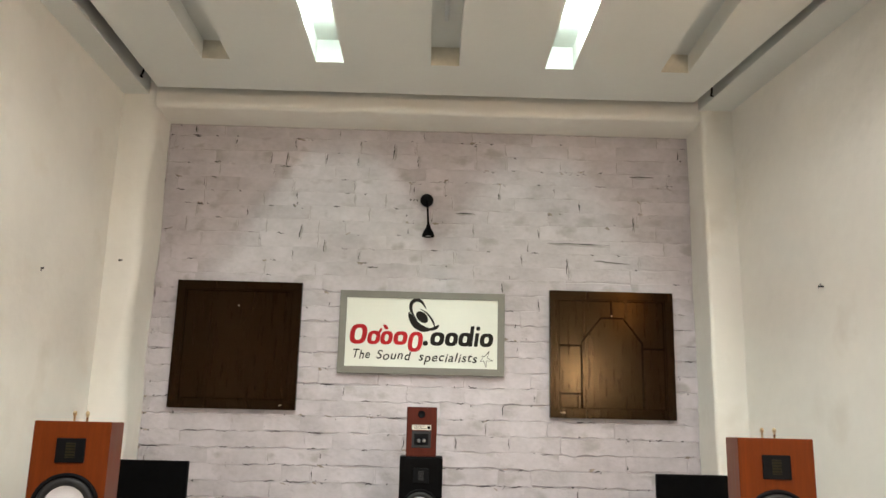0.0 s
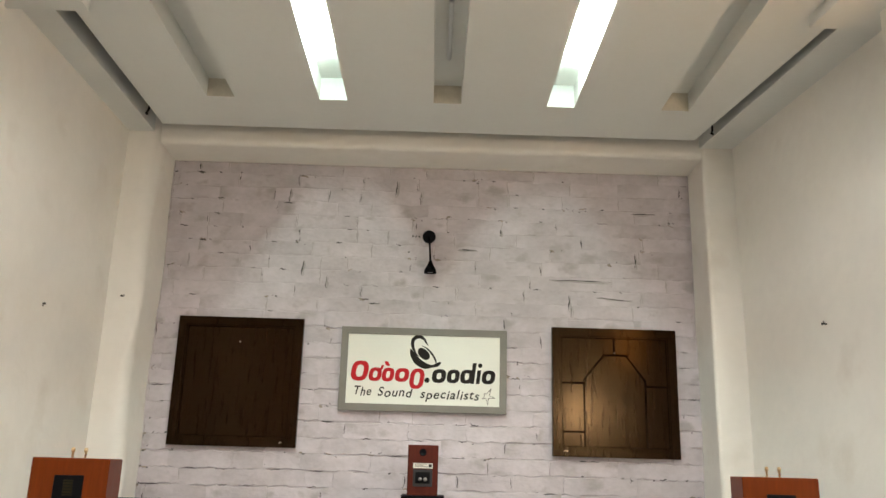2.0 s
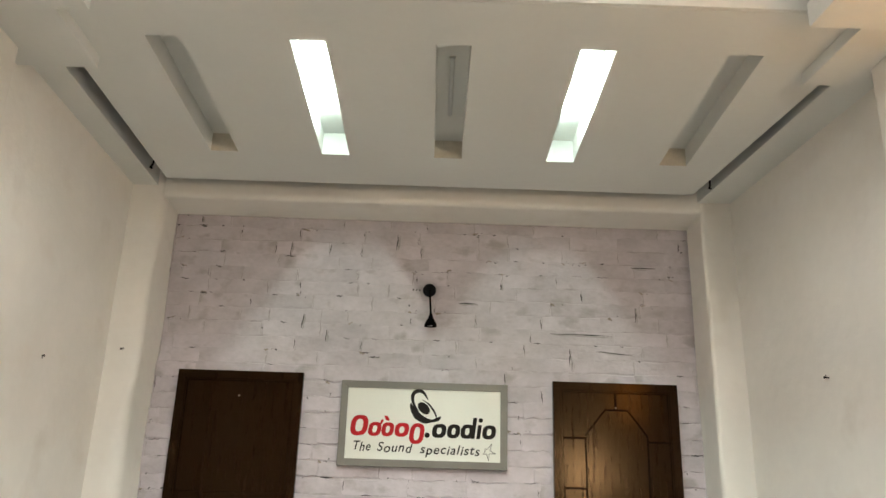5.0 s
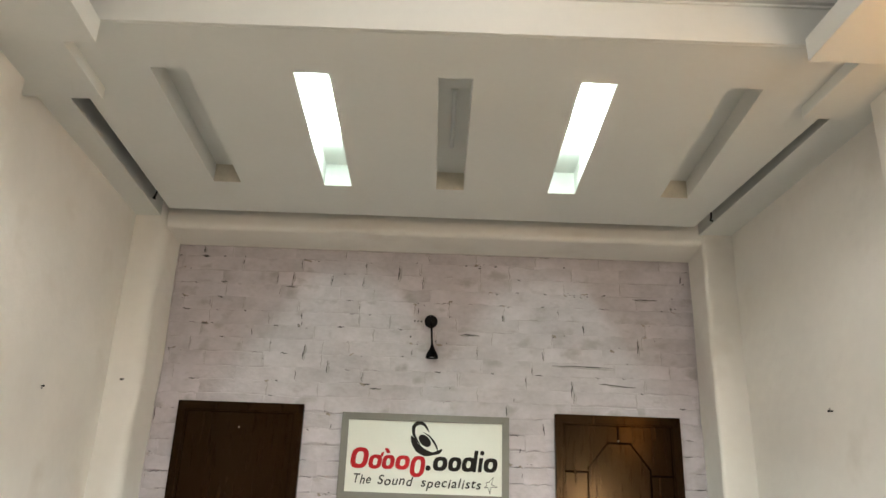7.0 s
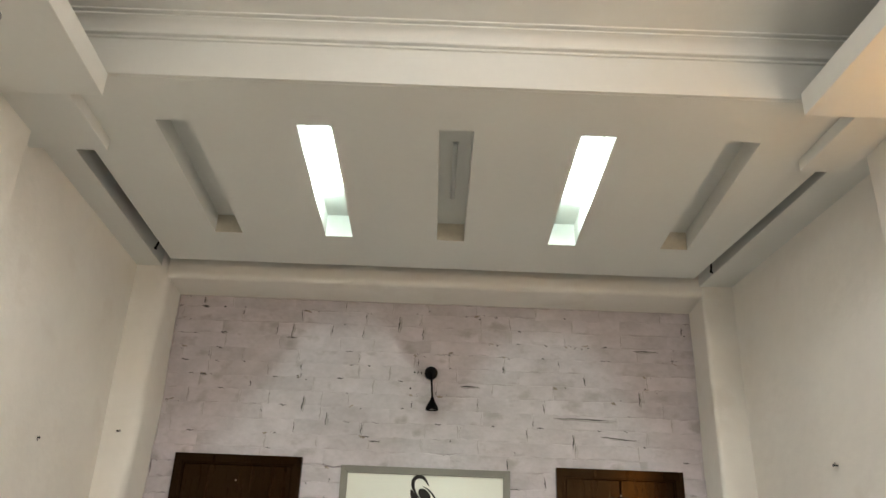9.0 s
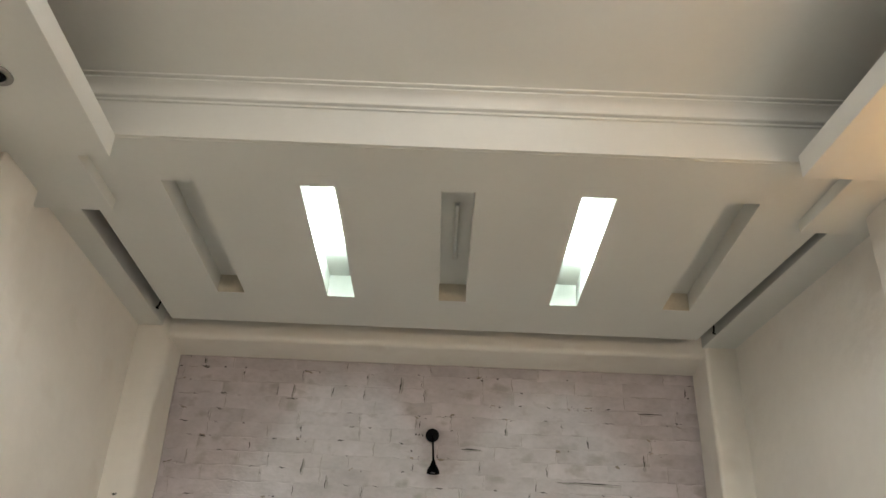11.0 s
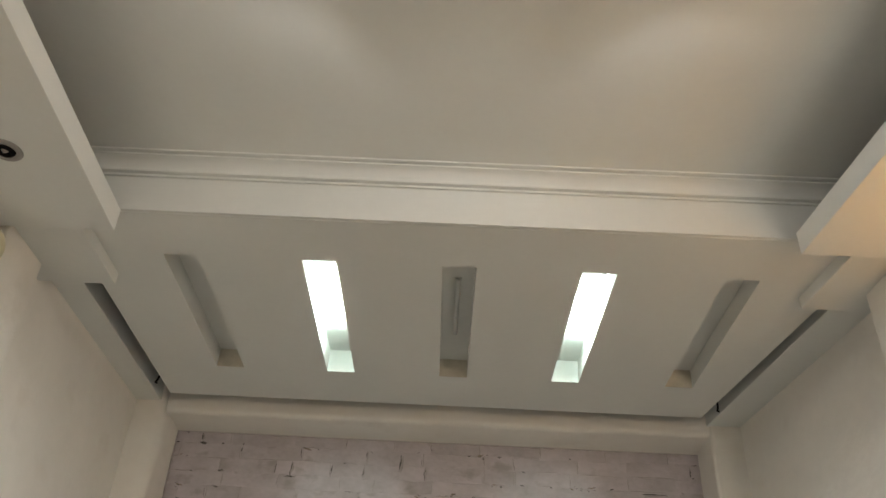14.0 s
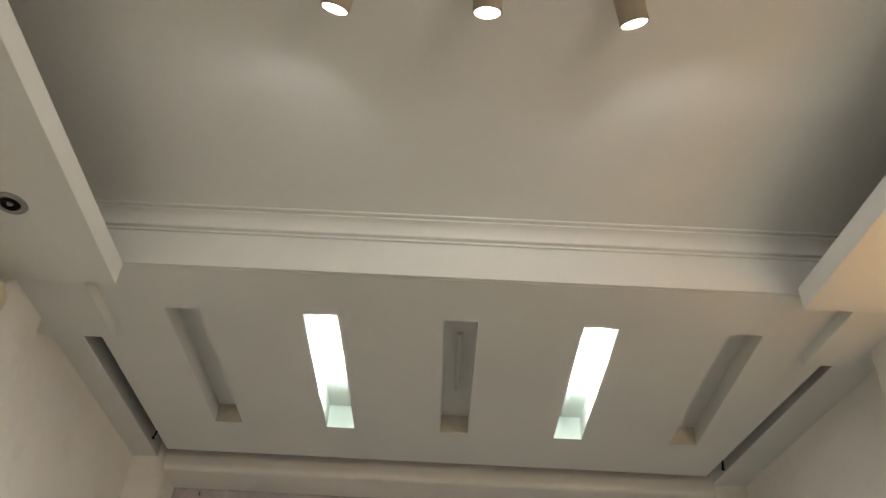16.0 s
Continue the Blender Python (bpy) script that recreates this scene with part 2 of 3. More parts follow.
tagged(part("wall_right", prism([(right_wall(FRONT_Y), FRONT_Y), (right_wall(FRONT_Y) + 0.15, FRONT_Y), (right_wall(BACK) + 0.15, BACK + 0.15), (right_wall(BACK), BACK + 0.15)], 0.0, CAVITY + 0.1), PLASTER), "cream plastered side wall running slightly askew", "wall", kind="structure")
wall_back = tagged(part("wall_back", box(LEFT + 0.002, 1.93, BACK + 0.006, BACK + 0.15, 0.0, 3.6), MORTAR), "white painted brick wall with dark cracked joints", "wall", kind="structure")
# unseen wall behind the camera, its window assumed
rf = right_wall(FRONT_Y)
bm = box(LEFT, rf, FRONT_Y - 0.15, FRONT_Y, 3.05, CAVITY)
bm = box(LEFT, rf, FRONT_Y - 0.15, FRONT_Y, 0.0, 0.45, bm=bm)
bm = box(LEFT, -1.6, FRONT_Y - 0.15, FRONT_Y, 0.45, 3.05, bm=bm)
bm = box(2.0, rf, FRONT_Y - 0.15, FRONT_Y, 0.45, 3.05, bm=bm)
tagged(part("wall_front", bm, PLASTER), "unseen front wall with an assumed wide window", "wall", kind="structure")
# columns beside the brick wall
tagged(part("column_left", plaster_bar([(LEFT - 0.06, 4.94), (-2.03, 4.94), (-2.03, BACK + 0.06), (LEFT - 0.06, BACK + 0.06)], {1: 0.07}, CAVITY, 3, 0.008), PLASTER, smooth=True), "cream plastered column beside the brick wall", "column", kind="structure")
tagged(part("column_right", plaster_bar([(1.755, 4.94), (right_wall(4.94) + 0.06, 4.94), (right_wall(BACK) + 0.06, BACK + 0.06), (1.768, BACK + 0.06)], {0: 0.03}, CAVITY, 4, 0.003), PLASTER, smooth=True), "cream plastered column beside the brick wall", "column", kind="structure")
# pilasters in the middle of the side walls
tagged(part("pilaster_left", box(LEFT - 0.06, -2.17, 2.74, 3.11, -0.05, 3.42, 0.012), PLASTER), "shallow cream plastered pilaster on the side wall", "pilaster", kind="structure")
tagged(part("pilaster_right", prism([(1.995, 2.71), (right_wall(2.71) + 0.06, 2.71), (right_wall(3.05) + 0.06, 3.05), (1.985, 3.05)], -0.05, 3.42, None, 0.012), PLASTER), "cream plastered pilaster on the side wall", "pilaster", kind="structure")
# beam over the brick wall
beam = plaster_bar([(4.95, 3.39), (BACK + 0.1, 3.39), (BACK + 0.1, CAVITY), (4.95, CAVITY)], {0: 0.045}, 3.793, 5, 0.003)
bmesh.ops.transform(beam, matrix=Matrix(((0, 0, 1, -2.028), (1, 0, 0, 0), (0, 1, 0, 0), (0, 0, 0, 1))), verts=beam.verts[:])
tagged(part("beam_back", beam, PLASTER, smooth=True), "cream plastered beam over the brick wall", "beam", kind="structure")
# side soffits beside the hanging panel
tagged(part("soffit_left", box(LEFT - 0.06, -2.076, 3.2, 4.97, 3.465, CAVITY, 0.004), CEILING), "white gypsum side soffit", "soffit", kind="structure")
tagged(part("soffit_right", prism([(1.946, 3.15), (right_wall(3.15) + 0.06, 3.15), (right_wall(4.97) + 0.06, 4.97), (1.741, 4.97)], 3.465, CAVITY, None, 0.004), CEILING), "white gypsum side soffit", "soffit", kind="structure")
# short lower boxes at the near ends of the soffits
tagged(part("box_beam_left", box(LEFT - 0.06, -1.843, 2.705, 3.262, 3.39, CAVITY, 0.004), CEILING), "white gypsum box under the ceiling", "box beam", kind="structure")
tagged(part("box_beam_right", prism([(1.77, 2.705), (right_wall(2.705) + 0.06, 2.705), (right_wall(3.2) + 0.06, 3.2), (1.722, 3.2)], 3.39, CAVITY, None, 0.004), CEILING), "white gypsum box under the ceiling", "box beam", kind="structure")
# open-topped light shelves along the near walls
# hidden top faces darkened so less light bounces onto the ceiling edges
def dark_top(ob):
    ob.data.materials.append(SHADE_TONE)
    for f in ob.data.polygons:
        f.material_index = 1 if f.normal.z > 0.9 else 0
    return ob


tagged(dark_top(part("light_shelf_left", prism([(LEFT - 0.06, FRONT_Y + 0.002), (-1.45, FRONT_Y + 0.002), (-1.652, 2.69), (LEFT - 0.06, 2.69)], 3.336, 3.455, None, 0.003), CEILING)), "white gypsum bulkhead shelf along the wall", "bulkhead", kind="structure")
tagged(dark_top(part("light_shelf_right", prism([(2.09, FRONT_Y + 0.002), (right_wall(FRONT_Y) + 0.06, FRONT_Y + 0.002), (right_wall(2.64) + 0.06, 2.64), (1.502, 2.64)], 3.339, 3.458, None, 0.003), CEILING)), "white gypsum bulkhead shelf along the wall", "bulkhead", kind="structure")
# high ceiling and the slab over the lower panel
tagged(part("ceiling", box(LEFT - 0.15, rf + 0.15, FRONT_Y - 0.15, 2.70, TOP, TOP + 0.12), CEILING), "plain white high ceiling", "ceiling", kind="structure")
# slab coloured dark so that the panel gaps look deeply shaded
tagged(part("ceiling_slab", box(LEFT - 0.15, 2.5, 2.701, BACK + 0.15, CAVITY, CAVITY + 0.1), SHADE_TONE), "slab above the hanging panel, darkened to stand for gap shade", "ceiling", kind="structure")
# fascia between the two ceilings
tagged(part("ceiling_fascia", box(LEFT + 0.001, right_wall(2.68) - 0.001, 2.68, 2.699, 3.457, TOP - 0.001), CEILING), "white fascia between the two ceiling heights", "fascia", kind="structure")


def crown(x0, x1, y, z):
    """A stepped plaster crown moulding along x, against the fascia and the high ceiling."""
    profile = [(0, -0.098), (-0.014, -0.098), (-0.014, -0.087), (-0.005, -0.085), (-0.005, -0.080), (-0.026, -0.078), (-0.027, -0.072)]
    profile += [(-0.028 - 0.046 * (1 - math.cos(a)), -0.072 + 0.048 * math.sin(a)) for a in [math.pi / 2 * k / 16 for k in range(17)]]
    profile += [(-0.084, -0.022), (-0.084, -0.014), (-0.072, -0.012), (-0.072, -0.008), (-0.100, -0.007), (-0.102, 0.0), (0, 0)]
    b = bmesh.new()
    ends = [[b.verts.new((x, y + p, z + q)) for p, q in profile] for x in (x0, x1)]
    n = len(profile)
    for i in range(n):
        b.faces.new((ends[0][i], ends[0][(i + 1) % n], ends[1][(i + 1) % n], ends[1][i]))
    b.faces.new(ends[0])
    b.faces.new(ends[1][::-1])
    return b


tagged(part("crown_moulding", crown(LEFT + 0.002, right_wall(2.6) - 0.002, 2.679, TOP - 0.001), CEILING), "stepped white plaster crown moulding", "moulding", kind="structure")

# hanging ceiling panel with five recessed slots
SLOTS = [-1.46, -0.755, -0.042, 0.668, 1.388]
DARK_DEPTH = 0.122
SLOT_HALF, SLOT_NEAR, SLOT_FAR, SLOT_DEPTH, PANEL_Z = 0.087, 3.05, 4.325, 0.150, 3.455


def panel_right(y):
    return 1.656 + 0.136 * (4.789 - y)


def hanging_panel():
    b = bmesh.new()
    xs = [-1.965]
    for c in SLOTS:
        xs += [c - SLOT_HALF, c + SLOT_HALF]
    xs.append(None)
    ys = [2.7005, SLOT_NEAR, SLOT_FAR, 4.783]

    def at(i, j, z):
        return b.verts.new((panel_right(ys[j]) if xs[i] is None else xs[i], ys[j], z))
    for i in range(len(xs) - 1):
        for j in range(3):
            hole = j == 1 and i % 2 == 1
            z = PANEL_Z + (SLOT_DEPTH if i in (3, 7) else DARK_DEPTH) if hole else PANEL_Z
            b.faces.new([at(i, j, z), at(i, j + 1, z), at(i + 1, j + 1, z), at(i + 1, j, z)])
            if hole:
                ring = [(i, j), (i, j + 1), (i + 1, j + 1), (i + 1, j)]
                for n, ((p, q), (r, s)) in enumerate(zip(ring, ring[1:] + ring[:1])):
                    side = b.faces.new([at(p, q, PANEL_Z), at(r, s, PANEL_Z), at(r, s, z), at(p, q, z)])
                    # only the far ends of unlit slots take the shaded tone
                    side.material_index = 1 if n == 1 and i in (1, 5, 9) else 0
    # thin rim and upper side
    edge = 0.014
    for i in range(len(xs) - 1):
        for j in range(3):
            if not (j == 1 and i % 2 == 1):
                b.faces.new([at(i, j, PANEL_Z + edge), at(i, j + 1, PANEL_Z + edge), at(i + 1, j + 1, PANEL_Z + edge), at(i + 1, j, PANEL_Z + edge)])
    rim = [(-1.965, ys[0]), (panel_right(ys[0]), ys[0]), (panel_right(ys[3]), ys[3]), (-1.965, ys[3])]
    for (x, y), (u, v) in zip(rim, rim[1:] + rim[:1]):
        b.faces.new([b.verts.new(p) for p in ((x, y, PANEL_Z), (u, v, PANEL_Z), (u, v, PANEL_Z + edge), (x, y, PANEL_Z + edge))])
    bmesh.ops.remove_doubles(b, verts=b.verts[:], dist=1e-5)
    return b


hung = part("ceiling_panel", hanging_panel(), CEILING)
hung.data.materials.append(SLOT_END_SHADE)
tagged(hung, "hanging white gypsum ceiling panel with five recessed slots", "ceiling panel", kind="structure")


# ---- lights of the room ----
def slot_light(x, lit):
    t = thing("slot_light", pose(x, 0, PANEL_Z + (SLOT_DEPTH if lit else DARK_DEPTH)), "lit white light strip inside a ceiling slot" if lit else "unlit light strip inside a dark ceiling slot", "light strip", "light strips in the ceiling slots")
    part("batten", box(-0.018, 0.018, 3.34, 3.92, -0.010, 0.002, 0.001), CEILING, t)
    part("tube", tube([(0, 3.33, -0.024), (0, 3.93, -0.024)], 0.013, 16), TUBE_LIT if lit else GLASS_TUBE, t, "glowing white tube" if lit else "", True)


for k, c in enumerate(SLOTS):
    if k in (1, 2, 3):
        slot_light(c, k != 2)


def downlight(x, y, tilt, turn):
    t = thing("ceiling_spotlight", pose(x, y, TOP), "lit cylindrical spotlight tilted on the high ceiling", "spotlight", "cylinder spotlights on the high ceiling")
    tip = pose(0, 0, 3.625 - TOP) @ spot_axis(tilt, turn)
    part("ceiling_rose", lathe([(0.0, -0.001), (0.05, -0.001), (0.05, -0.014), (0.046, -0.018), (0.0, -0.018)], 32), LAMP_BODY, t)
    part("stem", tube([(0, -0.03, -0.015), (0, -0.03, -0.06)], 0.008), LAMP_BODY, t, smooth=True)
    part("housing", lathe([(0.0, 0.125), (0.050, 0.125), (0.052, 0.123), (0.052, -0.002), (0.049, -0.004), (0.046, -0.002), (0.045, 0.006), (0.0, 0.007)], 40, tip), LAMP_BODY, t)
    part("lens", lathe([(0.0, -0.001), (0.03, -0.002), (0.0455, 0.0), (0.0455, 0.005), (0.0, 0.005)], 32, tip), LENS_LIT, t, "glowing warm white lens", True)


for spot in SPOTS:
    downlight(*spot)

recessed = thing("recessed_downlight", pose(-1.925, 2.145, 3.336), "round steel eyeball downlight, unlit, in the bulkhead", "downlight")
part("trim_ring", lathe([(0.042, 0.0), (0.046, -0.008), (0.066, -0.005), (0.070, 0.0), (0.042, 0.001)], 40), STEEL, recessed, smooth=True)
part("eyeball", lathe([(0.042, -0.001), (0.036, -0.011), (0.024, -0.014), (0.022, -0.002), (0.0, -0.001)], 32), BLACK, recessed, "dark eyeball", True)
part("bulb", lathe([(0.0, -0.012), (0.009, -0.010), (0.014, -0.004), (0.014, -0.002)], 20, pose(0.003, -0.006, -0.004)), STEEL, recessed, "unlit chrome bulb", True)

# unseen amber source under the bulkhead; place inferred, lamp form made up
amber_source = thing("unseen_amber_lamp", pose(right_wall(1.75), 1.75, 2.55), "unseen stand-in for an amber light below the bulkhead", "wall lamp")
part("back_plate", box(-0.02, 0.02, -0.05, 0.05, -0.08, 0.08, 0.004), STEEL, amber_source)
part("arm", tube([(-0.018, 0, -0.02), (-0.07, 0, -0.06), (-0.15, 0, -0.06), (-0.15, 0, -0.02)], 0.008), STEEL, amber_source, smooth=True)
part("shade", lathe([(0.12, -0.16), (0.14, -0.16), (0.13, 0.26), (0.12, 0.26), (0.105, 0.24), (0.105, -0.14), (0.12, -0.16)], 32, pose(-0.15, 0, 0.06)), AMBER_LIT, amber_source, "glowing amber shade", True)

# made-up lamp for an unseen warm source, placed from shadows and a highlight
unseen_warm_lamp = thing("unseen_warm_lamp", pose(2.32, -2.1, 0), "unseen made-up lamp for warm light from behind the camera", "floor lamp")
part("base", lathe([(0.0, 0.0), (0.15, 0.0), (0.15, 0.015), (0.13, 0.025), (0.0, 0.03)], 32), BLACK, unseen_warm_lamp)
part("pole", tube([(0, 0, 0.02), (0, 0, 1.95)], 0.011), STEEL, unseen_warm_lamp, smooth=True)
part("shade", lathe([(0.07, 1.93), (0.09, 1.93), (0.09, 2.38), (0.07, 2.38), (0.07, 1.93)], 32), CREAM_LIT, unseen_warm_lamp, "glowing cream shade", True)

globe = thing("globe_wall_lamp", pose(LEFT, 2.588, 3.165), "round cream glass wall lamp, unlit, under the bulkhead", "wall lamp")
part("back_plate", lathe([(0.05, -0.001), (0.05, 0.012), (0.03, 0.02), (0.0, 0.02)], 28, pose(0, 0, 0, 0, 90, 0)), STEEL, globe, smooth=True)
part("globe", lathe([(0.0, 0.18)] + [(0.1 * math.sin(a), 0.09 + 0.09 * math.cos(a)) for a in [math.pi * k / 14 for k in range(1, 12)]] + [(0.05, 0.012)], 36, pose(0, 0, 0, 0, 90, 0)), OPAL, globe, "cream glass", True)

# ---- things on the brick wall ----
def shutter(m, label, routed):
    """A square framed wooden panel with routed pieces; local x and z from its lower corner, front at -y."""
    w, h, fw = 0.865, 0.875, 0.056
    t = thing("wooden_shutter", m, label, "shutter", "wooden shutters on the brick wall")
    part("backing", box(0.02, w - 0.02, -0.012, -0.001, 0.02, h - 0.02), GROOVE, t)
    rails = [[(0, 0), (w, 0), (w - fw, fw), (fw, fw)], [(0, h), (fw, h - fw), (w - fw, h - fw), (w, h)],
             [(0, 0), (fw, fw), (fw, h - fw), (0, h)], [(w, 0), (w, h), (w - fw, h - fw), (w - fw, fw)]]
    for name, r in zip(("rail", "rail", "stile", "stile"), rails):
        part(name, plate(r, -0.042, -0.001, 0.0012), WOOD, t)
    lip, le = fw - 0.002, fw + 0.010
    for r in ([(lip, lip), (w - lip, lip), (w - le, le), (le, le)], [(lip, h - lip), (le, h - le), (w - le, h - le), (w - lip, h - lip)],
              [(lip, lip), (le, le), (le, h - le), (lip, h - lip)], [(w - lip, lip), (w - lip, h - lip), (w - le, h - le), (w - le, le)]):
        part("inner_lip", plate(r, -0.033, -0.002), WOOD, t)
    # pieces of the leaf, 5 mm apart
    a, b, c, d = fw + 0.015, w - fw - 0.015, fw + 0.015, h - fw - 0.015
    u, v, k = 0.222, 0.645, 0.135
    s1, s2, e = 0.495, 0.690, 0.165
    g = 0.006
    mid = (u + v) / 2
    pieces = [
        [(u + g, c), (v - g, c), (v - g, s1 + 0.02), (v - 0.13, s2 - g), (u + 0.14, s2 - g), (u + g, s1 + 0.02)],
        [(a, s1 + g), (u + g, s1 + g), (u - g, s1 + 0.025), (u + 0.137, s2 + g), (mid - g, s2 + g), (mid - g, d), (a, d)],
        [(b, s1 - 0.015 + g), (b, d), (mid + g, d), (mid + g, s2 + g), (v - 0.127, s2 + g), (v + g, s1 + 0.025), (v + g, s1 - 0.015 + g)],
        [(a, e + g), (u - g, e + g), (u - g, s1 - g), (a, s1 - g)],
        [(a, c), (u - g, c), (u - g, e - g), (a, e - g)],
        [(v + g, c), (b, c), (b, s1 - 0.015 - g), (v + g, s1 - 0.015 - g)],
    ]
    if not routed:
        pieces = [[(a, c), (b, c), (b, d), (a, d)]]
    for p in pieces:
        part("board", plate(p, -0.026, -0.011), WOOD, t)
    part("knob", lathe([(0.0, 0.016), (0.004, 0.015), (0.0055, 0.011), (0.003, 0.006), (0.003, 0.0)], 16, pose(mid, -0.026, s2 + 0.015) @ FRONT), STEEL, t, "small metal knob", True)
    return t


left_leaf = shutter(pose(-1.853, BACK - 0.001, 1.352), "dark brown stained wooden shutter in a moulded frame", False)
right_leaf = shutter(pose(0.739, BACK - 0.004, 1.346, 0, 0, 0.2), "glossy brown wooden shutter with an octagonal routed pattern", True)


def marks(parent, x, z, n):
    """A few chipped pale paint marks low on the frame."""
    for i in range(n):
        part("paint_chip", box(x + 0.012 * i, x + 0.012 * i + 0.004, -0.0435, -0.0415, z + 0.003 * (i % 2), z + 0.010), LABEL, parent)


marks(right_leaf, 0.075, 0.030, 3)
marks(left_leaf, 0.755, 0.026, 2)
for x, z in ((0.100, 0.44), (0.135, 0.44), (0.100, 0.31), (0.135, 0.31)):
    part("screw", lathe([(0.0045, 0.0), (0.0045, 0.002), (0.0, 0.0025)], 10, pose(x, -0.026, z) @ FRONT), GROOVE, right_leaf, "dark screw head")


def slanted(x0, x1, z0, z1, y0, y1, lean=0.12, round_off=0.012):
    """An upright bar with cut corners, leaning like italic writing."""
    r = round_off
    pts = [(x0 + r, z0), (x1 - r, z0), (x1, z0 + r), (x1, z1 - r), (x1 - r, z1), (x0 + r, z1), (x0, z1 - r), (x0, z0 + r)]
    return plate([(x + lean * (z - z0), z) for x, z in pts], y0, y1)


def stroke(points, widths, y0, y1, fine=8):
    """A brush stroke through points in the x-z plane, its width following widths."""
    pts = [Vector(p) for p in points]
    line, wide = [], []
    for i in range(len(pts) - 1):
        a, b, c, d = pts[max(i - 1, 0)], pts[i], pts[i + 1], pts[min(i + 2, len(pts) - 1)]
        for k in range(fine + (i == len(pts) - 2)):
            f = k / fine
            line.append(0.5 * (2 * b + (c - a) * f + (2 * a - 5 * b + 4 * c - d) * f * f + (3 * b - a - 3 * c + d) * f ** 3))
            wide.append(widths[i] * (1 - f) + widths[i + 1] * f)
    b = bmesh.new()
    rows = []
    for i, p in enumerate(line):
        d = (line[min(i + 1, len(line) - 1)] - line[max(i - 1, 0)]).normalized()
        side = Vector((-d.y, d.x)) * wide[i] / 2
        rows.append([b.verts.new((q.x, y, q.y)) for q, y in ((p + side, y0), (p - side, y0), (p - side, y1), (p + side, y1))])
    for lo, hi in zip(rows, rows[1:]):
        for k in range(4):
            b.faces.new((lo[k], lo[(k + 1) % 4], hi[(k + 1) % 4], hi[k]))
    b.faces.new(rows[0][::-1])
    b.faces.new(rows[-1])
    return b


def slanted_ring(x0, x1, z0, z1, w, y0, y1, lean=0.12, steps=36):
    """A rounded ring of stroke w, leaning like italic writing."""
    b = bmesh.new()
    cx, cz, hx, hz = (x0 + x1) / 2, (z0 + z1) / 2, (x1 - x0) / 2, (z1 - z0) / 2
    rows = []
    for inset in (0.0, w):
        for y in (y0, y1):
            row = []
            for i in range(steps):
                a = 2 * math.pi * i / steps
                c, q = math.cos(a), math.sin(a)
                x = cx + (hx - inset) * math.copysign(abs(c) ** 0.75, c)
                z = cz + (hz - inset * 0.8) * math.copysign(abs(q) ** 0.75, q)
                row.append(b.verts.new((x + lean * (z - z0), y, z)))
            rows.append(row)
    of, ob_, nf, nb = rows
    for i in range(steps):
        k = (i + 1) % steps
        for lo, hi in ((of, nf), (nb, ob_), (ob_, of), (nf, nb)):
            b.faces.new((lo[i], lo[k], hi[k], hi[i]))
    return b


